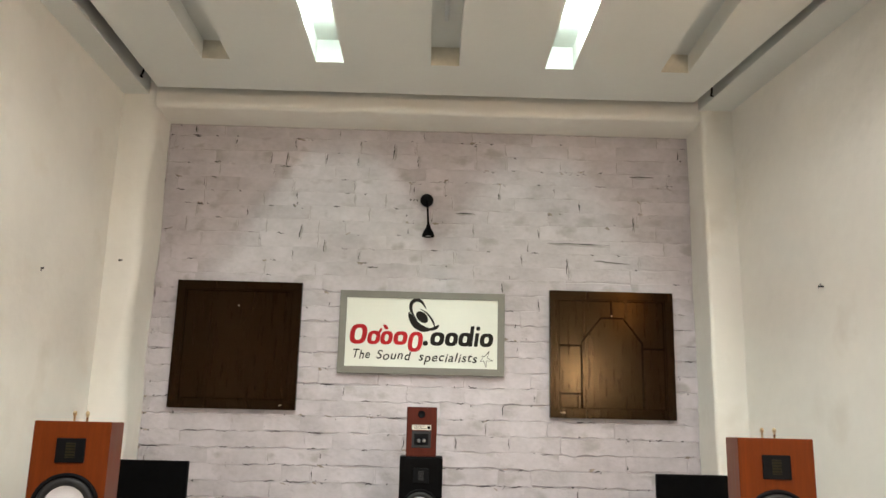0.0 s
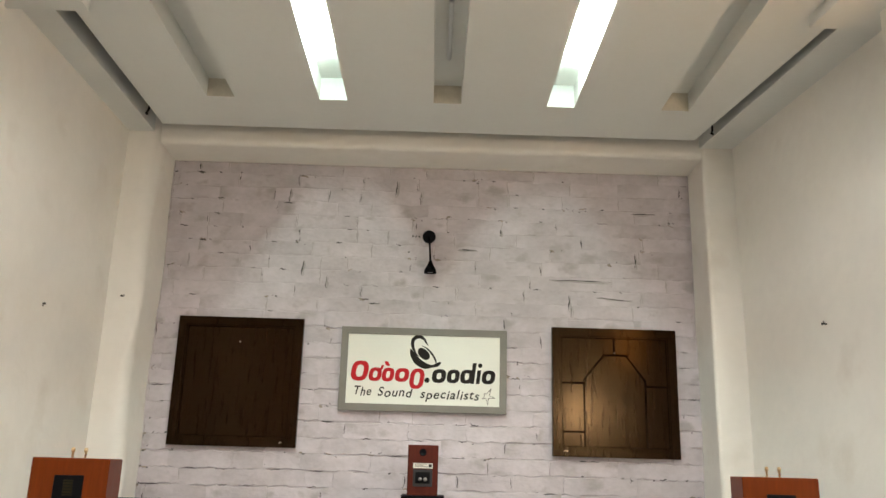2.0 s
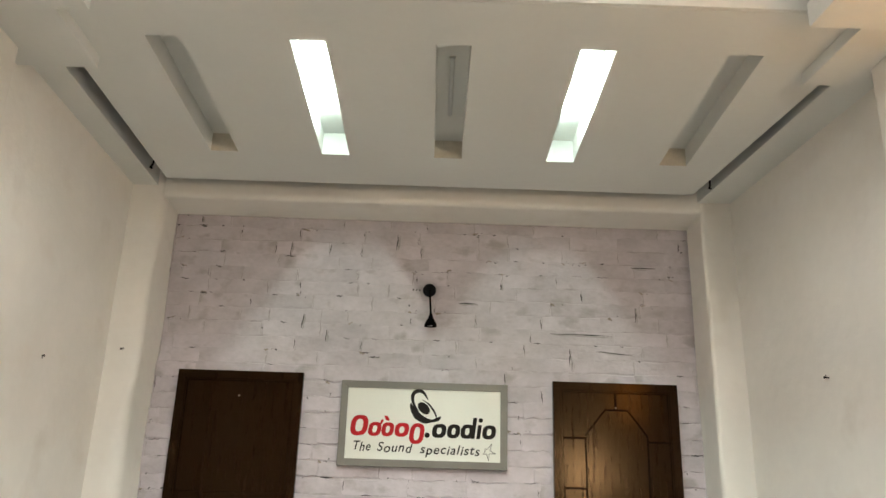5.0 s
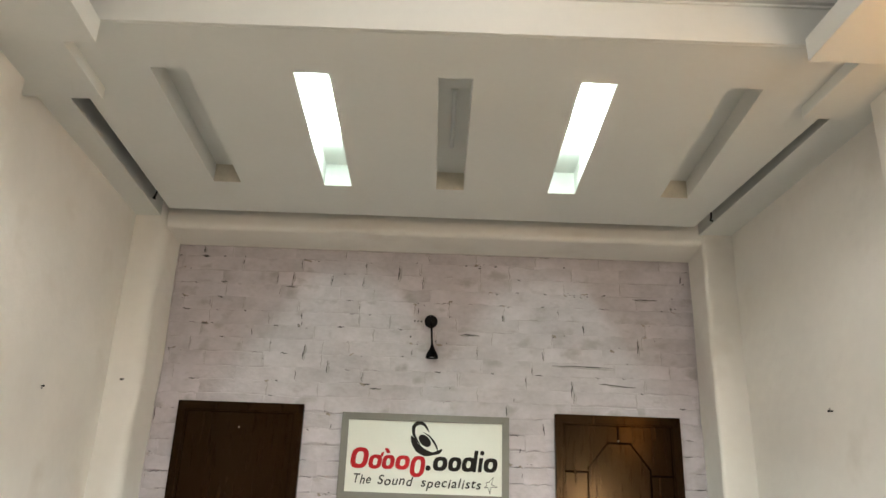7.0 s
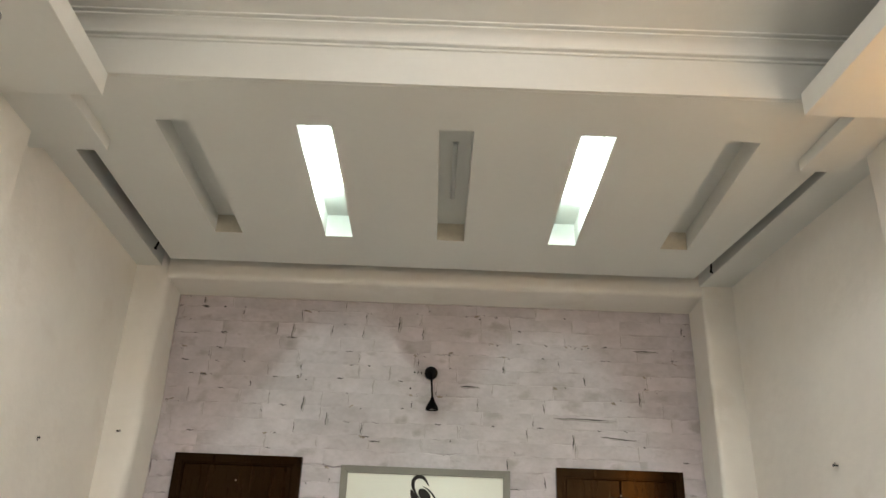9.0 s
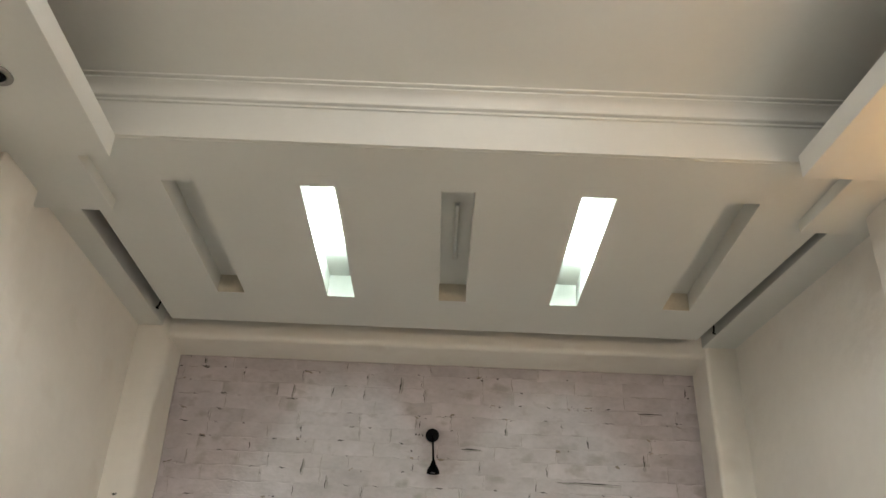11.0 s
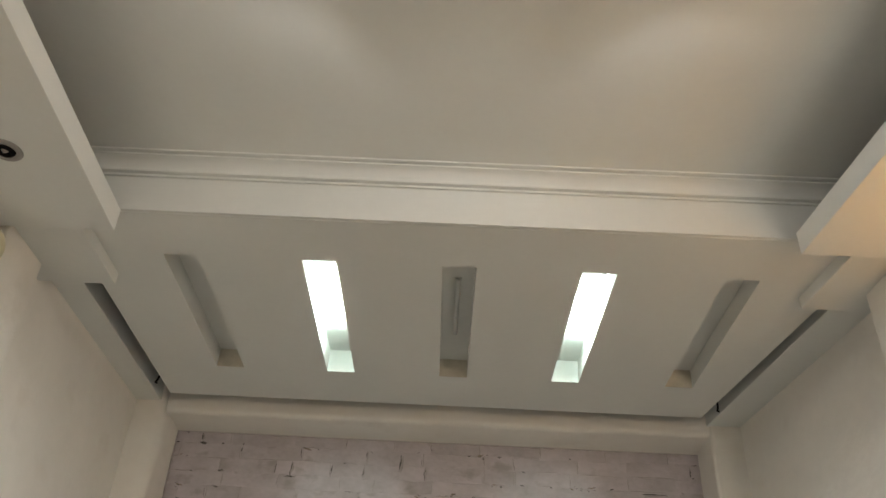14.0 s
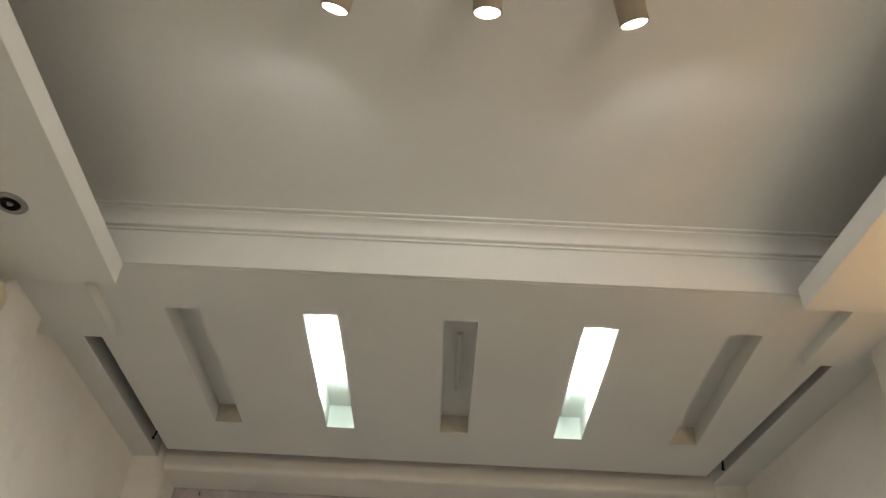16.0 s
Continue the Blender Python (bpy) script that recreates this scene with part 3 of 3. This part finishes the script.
def wall_sign():
    w, h = 1.146, 0.572
    t = thing("wall_sign", pose(-0.72, BACK - 0.001, 1.612), "white shop sign with red and black lettering in a grey frame", "sign")
    fw = 0.048
    rails = [[(0, 0), (w, 0), (w - fw, fw), (fw, fw)], [(0, h), (fw, h - fw), (w - fw, h - fw), (w, h)],
             [(0, 0), (fw, fw), (fw, h - fw), (0, h)], [(w, 0), (w, h), (w - fw, h - fw), (w - fw, fw)]]
    for r in rails:
        part("frame_bar", plate(r, -0.045, -0.001, 0.002), GREY_ALU, t)
    part("board", box(fw - 0.005, w - fw + 0.005, -0.036, -0.004, fw - 0.005, h - fw + 0.005), SIGN_WHITE, t)
    yf, yb = -0.0385, -0.0365
    z0 = 0.200
    # the shop name as plain slanted rings and bars, red then black
    red = [(0.070, 0.188, 0.000, 0.138, 0.034), (0.194, 0.282, 0.000, 0.094, 0.029), (0.284, 0.368, 0.000, 0.094, 0.029), (0.374, 0.470, 0.000, 0.094, 0.031), (0.472, 0.572, -0.045, 0.094, 0.031)]
    for x0, x1, a, b, w in red:
        part("name_ring", slanted_ring(x0, x1, z0 + a, z0 + b, w, yf, yb), RED, t, "red ring-shaped mark")
    part("accent_mark", slanted(0.318, 0.345, z0 + 0.105, z0 + 0.138, yf, yb, -0.5, 0.006), RED, t, "red accent")
    part("accent_mark", slanted(0.272, 0.290, z0 + 0.078, z0 + 0.112, yf, yb, 0.4, 0.005), RED, t, "red accent")
    part("name_dot", lathe([(0.0, 0.002), (0.018, 0.002), (0.018, 0.0)], 20, pose(0.600, yb, z0 + 0.016) @ FRONT), INK, t, "black dot")
    black = [(0.628, 0.724, 0.0, 0.094, 0.032), (0.730, 0.818, 0.0, 0.094, 0.031), (0.822, 0.912, 0.0, 0.096, 0.031), (0.970, 1.062, 0.0, 0.094, 0.031)]
    for x0, x1, a, b, w in black:
        part("name_ring", slanted_ring(x0, x1, z0 + a, z0 + b, w, yf, yb), INK, t, "black ring-shaped mark")
    part("name_bar", slanted(0.896, 0.922, z0, z0 + 0.142, yf - 0.0005, yb, 0.12, 0.003), INK, t, "black bar")
    part("name_bar", slanted(0.934, 0.960, z0, z0 + 0.094, yf, yb, 0.12, 0.003), INK, t, "black bar")
    part("name_dot", lathe([(0.0, 0.002), (0.015, 0.002), (0.015, 0.0)], 20, pose(0.964, yb, z0 + 0.126) @ FRONT), INK, t, "black dot")
    # emblem: swelling strokes round a slanted core
    for name, pts, wide in (("emblem_ring", [(0.600, 0.454), (0.566, 0.503), (0.527, 0.514), (0.497, 0.492), (0.493, 0.452), (0.510, 0.410), (0.540, 0.372)], (0.004, 0.020, 0.028, 0.026, 0.022, 0.014, 0.004)),
                            ("emblem_ring", [(0.560, 0.452), (0.600, 0.428), (0.634, 0.390), (0.655, 0.352), (0.660, 0.325)], (0.003, 0.010, 0.014, 0.011, 0.003)),
                            ("emblem_ring", [(0.480, 0.428), (0.497, 0.388), (0.530, 0.344), (0.580, 0.315), (0.630, 0.312), (0.668, 0.324), (0.690, 0.342)], (0.008, 0.036, 0.050, 0.044, 0.018, 0.026, 0.010))):
        part(name, stroke(pts, wide, yf, yb), INK, t, "black crescent")
    core = [(0.572 + 0.050 * math.cos(a) * 0.73 + 0.032 * math.sin(a) * 0.68, 0.396 - 0.050 * math.cos(a) * 0.68 + 0.032 * math.sin(a) * 0.73) for a in [2 * math.pi * k / 28 for k in range(28)]]
    part("emblem_core", plate(core, yf, yb), INK, t, "black core")
    # slogan
    def written(text):
        words = bpy.data.curves.new("letter", "FONT")
        words.body, words.size, words.shear, words.extrude, words.space_character, words.offset = text, 0.086, 0.24, 0.0008, 1.12, 0.0008
        tmp = new("letter", words)
        me = bpy.data.meshes.new_from_object(tmp)
        bpy.data.objects.remove(tmp)
        return me, max(v.co.x for v in me.vertices)

    for text, x0, x1, z1 in (("The", 0.096, 0.222, 0.103), ("Sound", 0.262, 0.505, 0.099), ("specialists", 0.553, 0.960, 0.092)):
        stretch = (x1 - x0) / written(text)[1]
        for i, c in enumerate(text):
            me, own = written(c)
            me.materials.append(INK)
            ob = new("letter", me)
            right = written(text[:i + 1])[1]
            ob.parent, ob.matrix_basis = t, pose(x0 + (right - own) * stretch, -0.0385, z1 + (0.004, -0.003, 0.001)[i % 3], 90) @ Matrix.Diagonal((stretch, 1, 1, 1))
    # little open star
    pts = []
    for i in range(10):
        a, r = radians(62 + 36 * i), (0.062, 0.018, 0.028, 0.016, 0.034, 0.014, 0.056, 0.016, 0.056, 0.018)[i]
        pts.append((1.012 + r * math.cos(a), 0.116 + r * math.sin(a)))
    star = bmesh.new()
    for p, q in zip(pts, pts[1:] + pts[:1]):
        tube([(p[0], yf, p[1]), (q[0], yf, q[1])], 0.0017, 5, star)
    part("star", star, INK, t, "thin black star outline")


wall_sign()

gooseneck = thing("gooseneck_lamp", pose(-0.138, BACK - 0.001, 2.858), "black gooseneck wall lamp, switched off", "wall lamp")
part("wall_rose", lathe([(0.047, 0.0), (0.047, 0.018), (0.042, 0.028), (0.030, 0.033), (0.0, 0.034)], 32, FRONT), BLACK, gooseneck, smooth=True)
part("neck", tube([(0, -0.03, -0.005), (0.001, -0.055, -0.012), (0.004, -0.068, -0.04), (0.008, -0.070, -0.09), (0.012, -0.070, -0.15), (0.015, -0.070, -0.195)], 0.0075, 12), BLACK_GLOSS, gooseneck, smooth=True)
part("shade", lathe([(0.010, 0.0), (0.014, -0.012), (0.020, -0.030), (0.031, -0.048), (0.042, -0.070), (0.045, -0.092), (0.042, -0.092), (0.038, -0.068), (0.018, -0.034), (0.0, -0.03)], 32, pose(0.016, -0.070, -0.190, 4, 0, 0)), BLACK_GLOSS, gooseneck, "glossy black bell shade", True)
part("bulb", lathe([(0.0, -0.088), (0.018, -0.086), (0.030, -0.078), (0.030, -0.07), (0.0, -0.06)], 24, pose(0.016, -0.070, -0.190, 4, 0, 0)), CONE, gooseneck, "unlit pale bulb", True)


# ---- loudspeakers and stands ----
def loudspeaker(m, body_mat, w, d, h, label, posts, ribbon=BRASS_DARK):
    t = thing("loudspeaker", m, label, "loudspeaker")
    part("cabinet", box(-w / 2, w / 2, 0.0, d, 0.0, h, 0.004), body_mat, t)
    cz = h - 0.100
    part("tweeter_plate", plate([(-0.048, cz - 0.042), (0.048, cz - 0.042), (0.048, cz + 0.042), (-0.048, cz + 0.042)], -0.006, 0.004, 0.003), BLACK, t, "black tweeter plate")
    part("ribbon", plate([(-0.016, cz - 0.026), (0.016, cz - 0.026), (0.016, cz + 0.026), (-0.016, cz + 0.026)], -0.0075, -0.004, 0.001), ribbon, t, "dull dark ribbon")
    for i in range(5):
        z = cz - 0.020 + 0.010 * i
        part("ribbon_bar", box(-0.016, 0.016, -0.0085, -0.007, z - 0.0012, z + 0.0012), BLACK, t)
    wz = h - 0.288
    r = min(0.112, w * 0.45)
    at = pose(0, 0, wz) @ FRONT
    part("woofer_basket", lathe([(r, -0.003), (r, 0.006), (r - 0.004, 0.009), (r * 0.88, 0.008), (r * 0.86, 0.0)], 48, at), BLACK, t, "black woofer ring", True)
    part("surround", lathe([(r * 0.87, 0.004), (r * 0.82, 0.014), (r * 0.74, 0.017), (r * 0.66, 0.012), (r * 0.60, 0.004)], 48, at), RUBBER, t, "rubber surround", True)
    part("cone", lathe([(r * 0.62, 0.006), (r * 0.48, 0.003), (r * 0.32, 0.001), (r * 0.30, 0.003), (r * 0.15, 0.008), (0.0, 0.010)], 48, at), CONE, t, "pale woofer cone", True)
    for x in posts:
        part("binding_post", lathe([(0.0038, 0.0), (0.0038, 0.020), (0.0065, 0.023), (0.0075, 0.030), (0.005, 0.036), (0.0, 0.038)], 16, pose(x, 0.12, h)), GOLD, t, "gold binding post", True)
    return t


def stand(m, w, d, h):
    t = thing("speaker_stand", m, "black steel loudspeaker stand", "stand", "loudspeaker stands")
    part("base_plate", box(-0.17, 0.17, 0.0, 0.34, 0.0, 0.03, 0.004), BLACK, t)
    part("post", box(-0.04, 0.04, 0.12, 0.2, 0.03, h - 0.012, 0.004), BLACK, t)
    part("top_plate", box(-w / 2 + 0.01, w / 2 - 0.01, 0.01, d - 0.01, h - 0.012, h, 0.003), BLACK, t)


SH = 0.46
for x, rz, text in ((-1.338, 12, "cherry wood loudspeaker with gold posts on its top"), (1.152, -12, "cherry wood loudspeaker toed in on a black stand")):
    m = pose(x, 2.60, 0, 0, 0, rz)
    stand(m, 0.25, 0.30, 1.247 - SH)
    loudspeaker(m @ pose(0, 0, 1.247 - SH), CHERRY, 0.255, 0.30, SH, text, (-0.022, 0.022))

m = pose(-0.121, 4.60, 0)
stand(m, 0.25, 0.30, 0.62)
black_speaker = loudspeaker(m @ pose(0, 0, 0.62), BLACK_GLOSS, 0.254, 0.30, 0.462, "gloss black loudspeaker under a smaller brown one", (), RUBBER)
part("top_cap", box(-0.1265, 0.1265, 0.0005, 0.2995, 0.4622, 0.470, 0.002), BLACK, black_speaker)

small = thing("small_loudspeaker", pose(-0.124, 4.60, 1.0905), "small mahogany loudspeaker turned back to front", "loudspeaker")
part("cabinet", box(-0.090, 0.090, 0.0, 0.22, 0.0, 0.288, 0.004), MAHOGANY, small)
part("bass_port", lathe([(0.022, -0.004), (0.022, 0.003), (0.018, 0.004), (0.015, 0.001), (0.0, 0.0006)], 28, pose(-0.002, 0, 0.245) @ FRONT), BLACK, small, "black bass port", True)
part("terminal_frame", plate([(-0.057, 0.050), (0.057, 0.050), (0.057, 0.148), (-0.057, 0.148)], -0.004, 0.002, 0.002), RUBBER, small, "dark terminal plate")
part("terminal_cup", plate([(-0.042, 0.068), (0.042, 0.068), (0.042, 0.132), (-0.042, 0.132)], -0.0055, -0.003), BLACK, small)
for x in (-0.014, 0.016):
    part("binding_post", lathe([(0.005, 0.0), (0.005, 0.012), (0.010, 0.014), (0.011, 0.024), (0.0, 0.026)], 16, pose(x, -0.005, 0.092) @ FRONT), STEEL, small, "steel binding post", True)
sticker = part("sticker", plate([(-0.057, 0.154), (0.057, 0.154), (0.057, 0.183), (-0.057, 0.183)], -0.0012, 0.001), LABEL, small, "pale label with unreadable print")
for z, x1 in ((0.176, 0.02), (0.169, 0.0), (0.162, 0.03)):
    part("print_bar", box(-0.048, x1, -0.0022, -0.001, z, z + 0.0025), GROOVE, sticker)
part("print_mark", box(0.034, 0.052, -0.0022, -0.001, 0.160, 0.178), GROOVE, sticker)


# kind guessed; made thin to fit the camera's view, where no side shows
def panel_speaker(x0, x1, h, label):
    t = thing("panel_loudspeaker", pose((x0 + x1) / 2, 4.58, 0), label, "loudspeaker", "black panels behind the cherry loudspeakers")
    w = (x1 - x0) / 2
    part("back_frame", box(-w, w, 0.010, 0.035, 0.05, h, 0.004), BLACK, t)
    part("grille", box(-w + 0.004, w - 0.004, 0.0, 0.011, 0.055, h - 0.004, 0.003), GRILLE, t, "black cloth grille")
    for x in (-w + 0.05, w - 0.05):
        part("foot", box(x - 0.02, x + 0.02, -0.10, 0.14, 0.0, 0.049, 0.004), BLACK, t)


panel_speaker(-2.02, -1.482, 1.034, "flat black panel by the brick wall, guessed as a loudspeaker")
panel_speaker(1.266, 1.74, 1.024, "flat black panel near the column, guessed as a loudspeaker")


# ---- nails and bits of wire ----
def nail(m, label="short rusty nail stuck in plaster"):
    t = thing("nail", m, label, "nail", "nails left in the walls")
    part("shank", lathe([(0.0035, -0.02), (0.0035, 0.010), (0.007, 0.011), (0.007, 0.013), (0.0, 0.014)], 12), BLACK, t, smooth=True)
    part("plug", lathe([(0.008, 0.0), (0.008, 0.002), (0.0, 0.002)], 12, pose(0.010, 0.004, 0)), STEEL, t)


nail(pose(LEFT, 4.096, 2.069, 0, 90, 0))
nail(pose(-2.148, 4.94, 2.288) @ FRONT)
nail(pose(right_wall(4.03), 4.03, 2.07, 0, -90, 0))


def wire_end(x, y, z):
    t = thing("wire_end", pose(x, y, z), "loose black wire end in the ceiling gap", "wire", "wire ends in the ceiling gap")
    part("wire", tube([(0, 0, 0.14), (0.004, 0.0, 0.05), (0.0, -0.008, 0.012), (-0.010, -0.014, -0.012), (0.004, -0.02, -0.02)], 0.007, 8), BLACK, t, smooth=True)


wire_end(-2.01, 4.62, 3.462)
wire_end(1.735, 4.66, 3.462)

# ---- bricks, last ----
brick_meshes = []
for k in range(10):
    rng = random.Random(50 + k)
    b = bmesh.new()
    j = lambda s: rng.uniform(-s, s)
    n = 6
    low = [(-0.5 + k / n, -0.5 + j(0.075)) for k in range(n)]
    high = [(0.5 - k / n, 0.5 + j(0.075)) for k in range(n)]
    front = [(x + j(0.012), z) for x, z in low] + [(0.5 + j(0.012), -0.45 + j(0.05)), (0.5 + j(0.014), j(0.15))] + [(x + j(0.012), z) for x, z in high] + [(-0.5 + j(0.012), 0.45 + j(0.05)), (-0.5 + j(0.014), j(0.15))]
    back = [b.verts.new((x, 0.0, z)) for x, z in front]
    face = [b.verts.new((x * (0.984 + j(0.006)), -1.0 + j(0.22), z * (0.885 + j(0.06)))) for x, z in front]
    spine = [b.verts.new((x, -1.0 + j(0.2), j(0.1))) for x in (-0.25, 0.25)]
    m = len(front)
    for i in range(m):
        q = (i + 1) % m
        b.faces.new((back[i], back[q], face[q], face[i]))
        a, c = face[i], face[q]
        mid_x = (a.co.x + c.co.x) / 2
        s0 = spine[0] if mid_x < 0 else spine[1]
        b.faces.new((a, c, s0))
    middle = [i for i in range(m) if (face[i].co.x < 0) != (face[(i + 1) % m].co.x < 0)]
    for i in middle:
        q = (i + 1) % m
        mid_x = (face[i].co.x + face[q].co.x) / 2
        far = face[q] if (face[q].co.x < 0) != (mid_x < 0) else face[i]
        b.faces.new((far, spine[0], spine[1]))
    bmesh.ops.recalc_face_normals(b, faces=b.faces[:])
    me = bpy.data.meshes.new("brick")
    b.to_mesh(me)
    b.free()
    me.materials.append(BRICK)
    brick_meshes.append(me)

rng = random.Random(7)
z = 0.02
row = 0
joints = []
while z < 3.385:
    h = min(0.108 if z < 2.2 else 0.1015, 3.398 - z)
    x = -2.03 - rng.uniform(0.0, 0.4)
    while x < 1.765:
        w = rng.choice((0.36, 0.40, 0.42, 0.44, 0.47)) if rng.random() > 0.15 else rng.uniform(0.2, 0.26)
        a, c = max(x, -2.03), min(x + w, 1.768)
        if c - a > 0.04:
            ob = new("brick", rng.choice(brick_meshes))
            ob.parent = wall_back
            low = z < 2.2
            gap = rng.choice((-0.012, -0.008, -0.004, 0.0)) if low else rng.choice((-0.014, -0.010, -0.006, -0.002))
            side_gap = rng.choice((-0.030, -0.024, -0.016, -0.004))
            ob.matrix_basis = pose((a + c) / 2, BACK + 0.006, z + h / 2 + rng.uniform(-0.005, 0.005), 0, rng.uniform(-0.5, 0.5), 0) @ Matrix.Diagonal((c - a - side_gap, (0.0095 + rng.uniform(-0.004, 0.003)) if low else 0.0036 + rng.uniform(-0.0012, 0.0010), h - gap, 1))
            joints.append((a, z, c - a, h))
        x += w
    z += h
    row += 1


# dark cracks, chips and grey smears along the joints, some smears painted as shadow
rng = random.Random(21)


def crack(bm, x, z, dx, dz, w, y):
    n = 6
    left, right = [], []
    y = BACK - LIFT(z) - y
    d = Vector((dx, dz)).normalized()
    side = Vector((-d.y, d.x))
    for i in range(n + 1):
        f = i / n
        p = Vector((x + dx * f, z + dz * f)) + side * rng.uniform(-0.004, 0.004)
        half = w * (0.2 + math.sin(math.pi * f) * rng.uniform(0.2, 1.0)) / 2
        left.append(bm.verts.new((p.x + side.x * half, y, p.y + side.y * half)))
        right.append(bm.verts.new((p.x - side.x * half, y, p.y - side.y * half)))
    for i in range(n):
        bm.faces.new((left[i], left[i + 1], right[i + 1], right[i]))


cracks, smears, patches = bmesh.new(), bmesh.new(), bmesh.new()
LIFT = lambda z: 0.0040 if z < 2.2 else -0.0008
for a, z, w, h in joints:
    for tries in range(3):
        p = rng.random()
        if p < (0.30 if z < 2.2 else 0.12):
            length = rng.uniform(0.06, 0.8 * w)
            crack(smears, a + rng.uniform(0, max(w - length, 0.01)), z, length, rng.uniform(-0.006, 0.006), rng.uniform(0.002, 0.008), 0.0)
        elif p < 0.5:
            crack(smears, a + rng.uniform(-0.012, 0.012), z, rng.uniform(-0.008, 0.008), h, rng.uniform(0.003, 0.011), 0.0)
    for tries in range(3 if z < 2.2 else 2):
        p = rng.random() if z < 2.2 else rng.random() * 1.5
        if p < 0.22:
            length = rng.uniform(0.02, 0.11 if z < 2.2 else 0.06)
            x = a + rng.uniform(0, max(w - length, 0.01))
            crack(cracks, x, z, min(length, a + w - x), rng.uniform(-0.006, 0.006), rng.uniform(0.003, 0.010), 0.0014)
        elif p < 0.36:
            length = h * rng.uniform(0.2, 0.85)
            crack(cracks, a, z + rng.uniform(0, h - length), rng.uniform(-0.008, 0.008), length, rng.uniform(0.003, 0.009), 0.0014)
        elif p < 0.52:
            crack(cracks, a + rng.uniform(0, w), z + rng.uniform(-0.012, 0.012), rng.uniform(0.006, 0.02), rng.uniform(-0.008, 0.008), rng.uniform(0.006, 0.014), 0.0014)
    # chips with small dark crumbs round them
    if rng.random() < 0.3:
        x, y = a + rng.uniform(-0.01, 0.03), z + rng.choice((0.0, h)) + rng.uniform(-0.01, 0.01)
        crack(patches, x - 0.02, y, rng.uniform(0.02, 0.06), rng.uniform(-0.02, 0.02), rng.uniform(0.008, 0.024), 0.0007)
        for crumb in range(rng.randint(1, 4)):
            u, v = x + rng.uniform(-0.03, 0.07), y + rng.uniform(-0.018, 0.018)
            crack(cracks, u, v, rng.uniform(0.004, 0.022), rng.uniform(-0.006, 0.006), rng.uniform(0.003, 0.009), 0.0014)
# larger marks of the upper wall: x, z, run along x, run along z
MARKS = [(-1.84, 3.33, 0.0, 0.05), (-1.86, 3.31, 0.06, 0.0), (-1.69, 3.11, 0.05, 0.0), (-1.70, 3.0, 0.04, -0.01), (-1.79, 2.79, 0.05, 0.0),
         (-1.17, 3.09, 0.01, 0.11), (-1.21, 3.09, 0.08, 0.0), (-0.39, 3.16, 0.01, 0.12), (-1.04, 2.55, 0.01, 0.11), (-0.86, 2.46, 0.0, 0.09),
         (-0.55, 2.36, 0.08, 0.0), (0.38, 2.88, 0.0, 0.05), (0.07, 2.77, 0.14, 0.0), (0.73, 2.57, 0.44, -0.01), (1.06, 2.45, 0.26, -0.02),
         (0.87, 2.34, 0.0, 0.12), (1.35, 2.67, 0.0, 0.11), (1.33, 3.08, 0.18, 0.0)]
for x, z, dx, dz in MARKS:
    crack(cracks, x, z, dx, dz, 0.009, 0.0014)
    crack(smears, x + 0.008, z - 0.006, dx, dz, 0.02, 0.0)
# old screw holes beside the gooseneck lamp
for x, z in ((-0.255, 2.86), (-0.232, 2.86), (-0.208, 2.86), (-0.28, 2.745)):
    crack(cracks, x - 0.006, z, 0.012, 0.0, 0.016, 0.0014)
crack(cracks, -0.232, 2.91, 0.0, 0.05, 0.007, 0.0014)
for k in range(40):
    x = -2.03 + 3.8 * k / 40
    crack(smears, x, 3.386, 0.1, rng.uniform(-0.004, 0.002), rng.uniform(0.004, 0.014), 0.0)
    if k < 30:
        crack(smears, -2.022, 0.4 + 0.1 * k, 0.002, 0.1, rng.uniform(0.003, 0.012), 0.0)
tagged(part("bare_patches", patches, SPALL, wall_back, "brown bare patches where paint flaked off"), kind="stuff")
tagged(part("joint_smears", smears, SMUDGE, wall_back, "grey joint smears, some standing for shadow lines"), kind="stuff")
tagged(part("joint_cracks", cracks, CRACK, wall_back, "dark cracks in the joints"), kind="stuff")
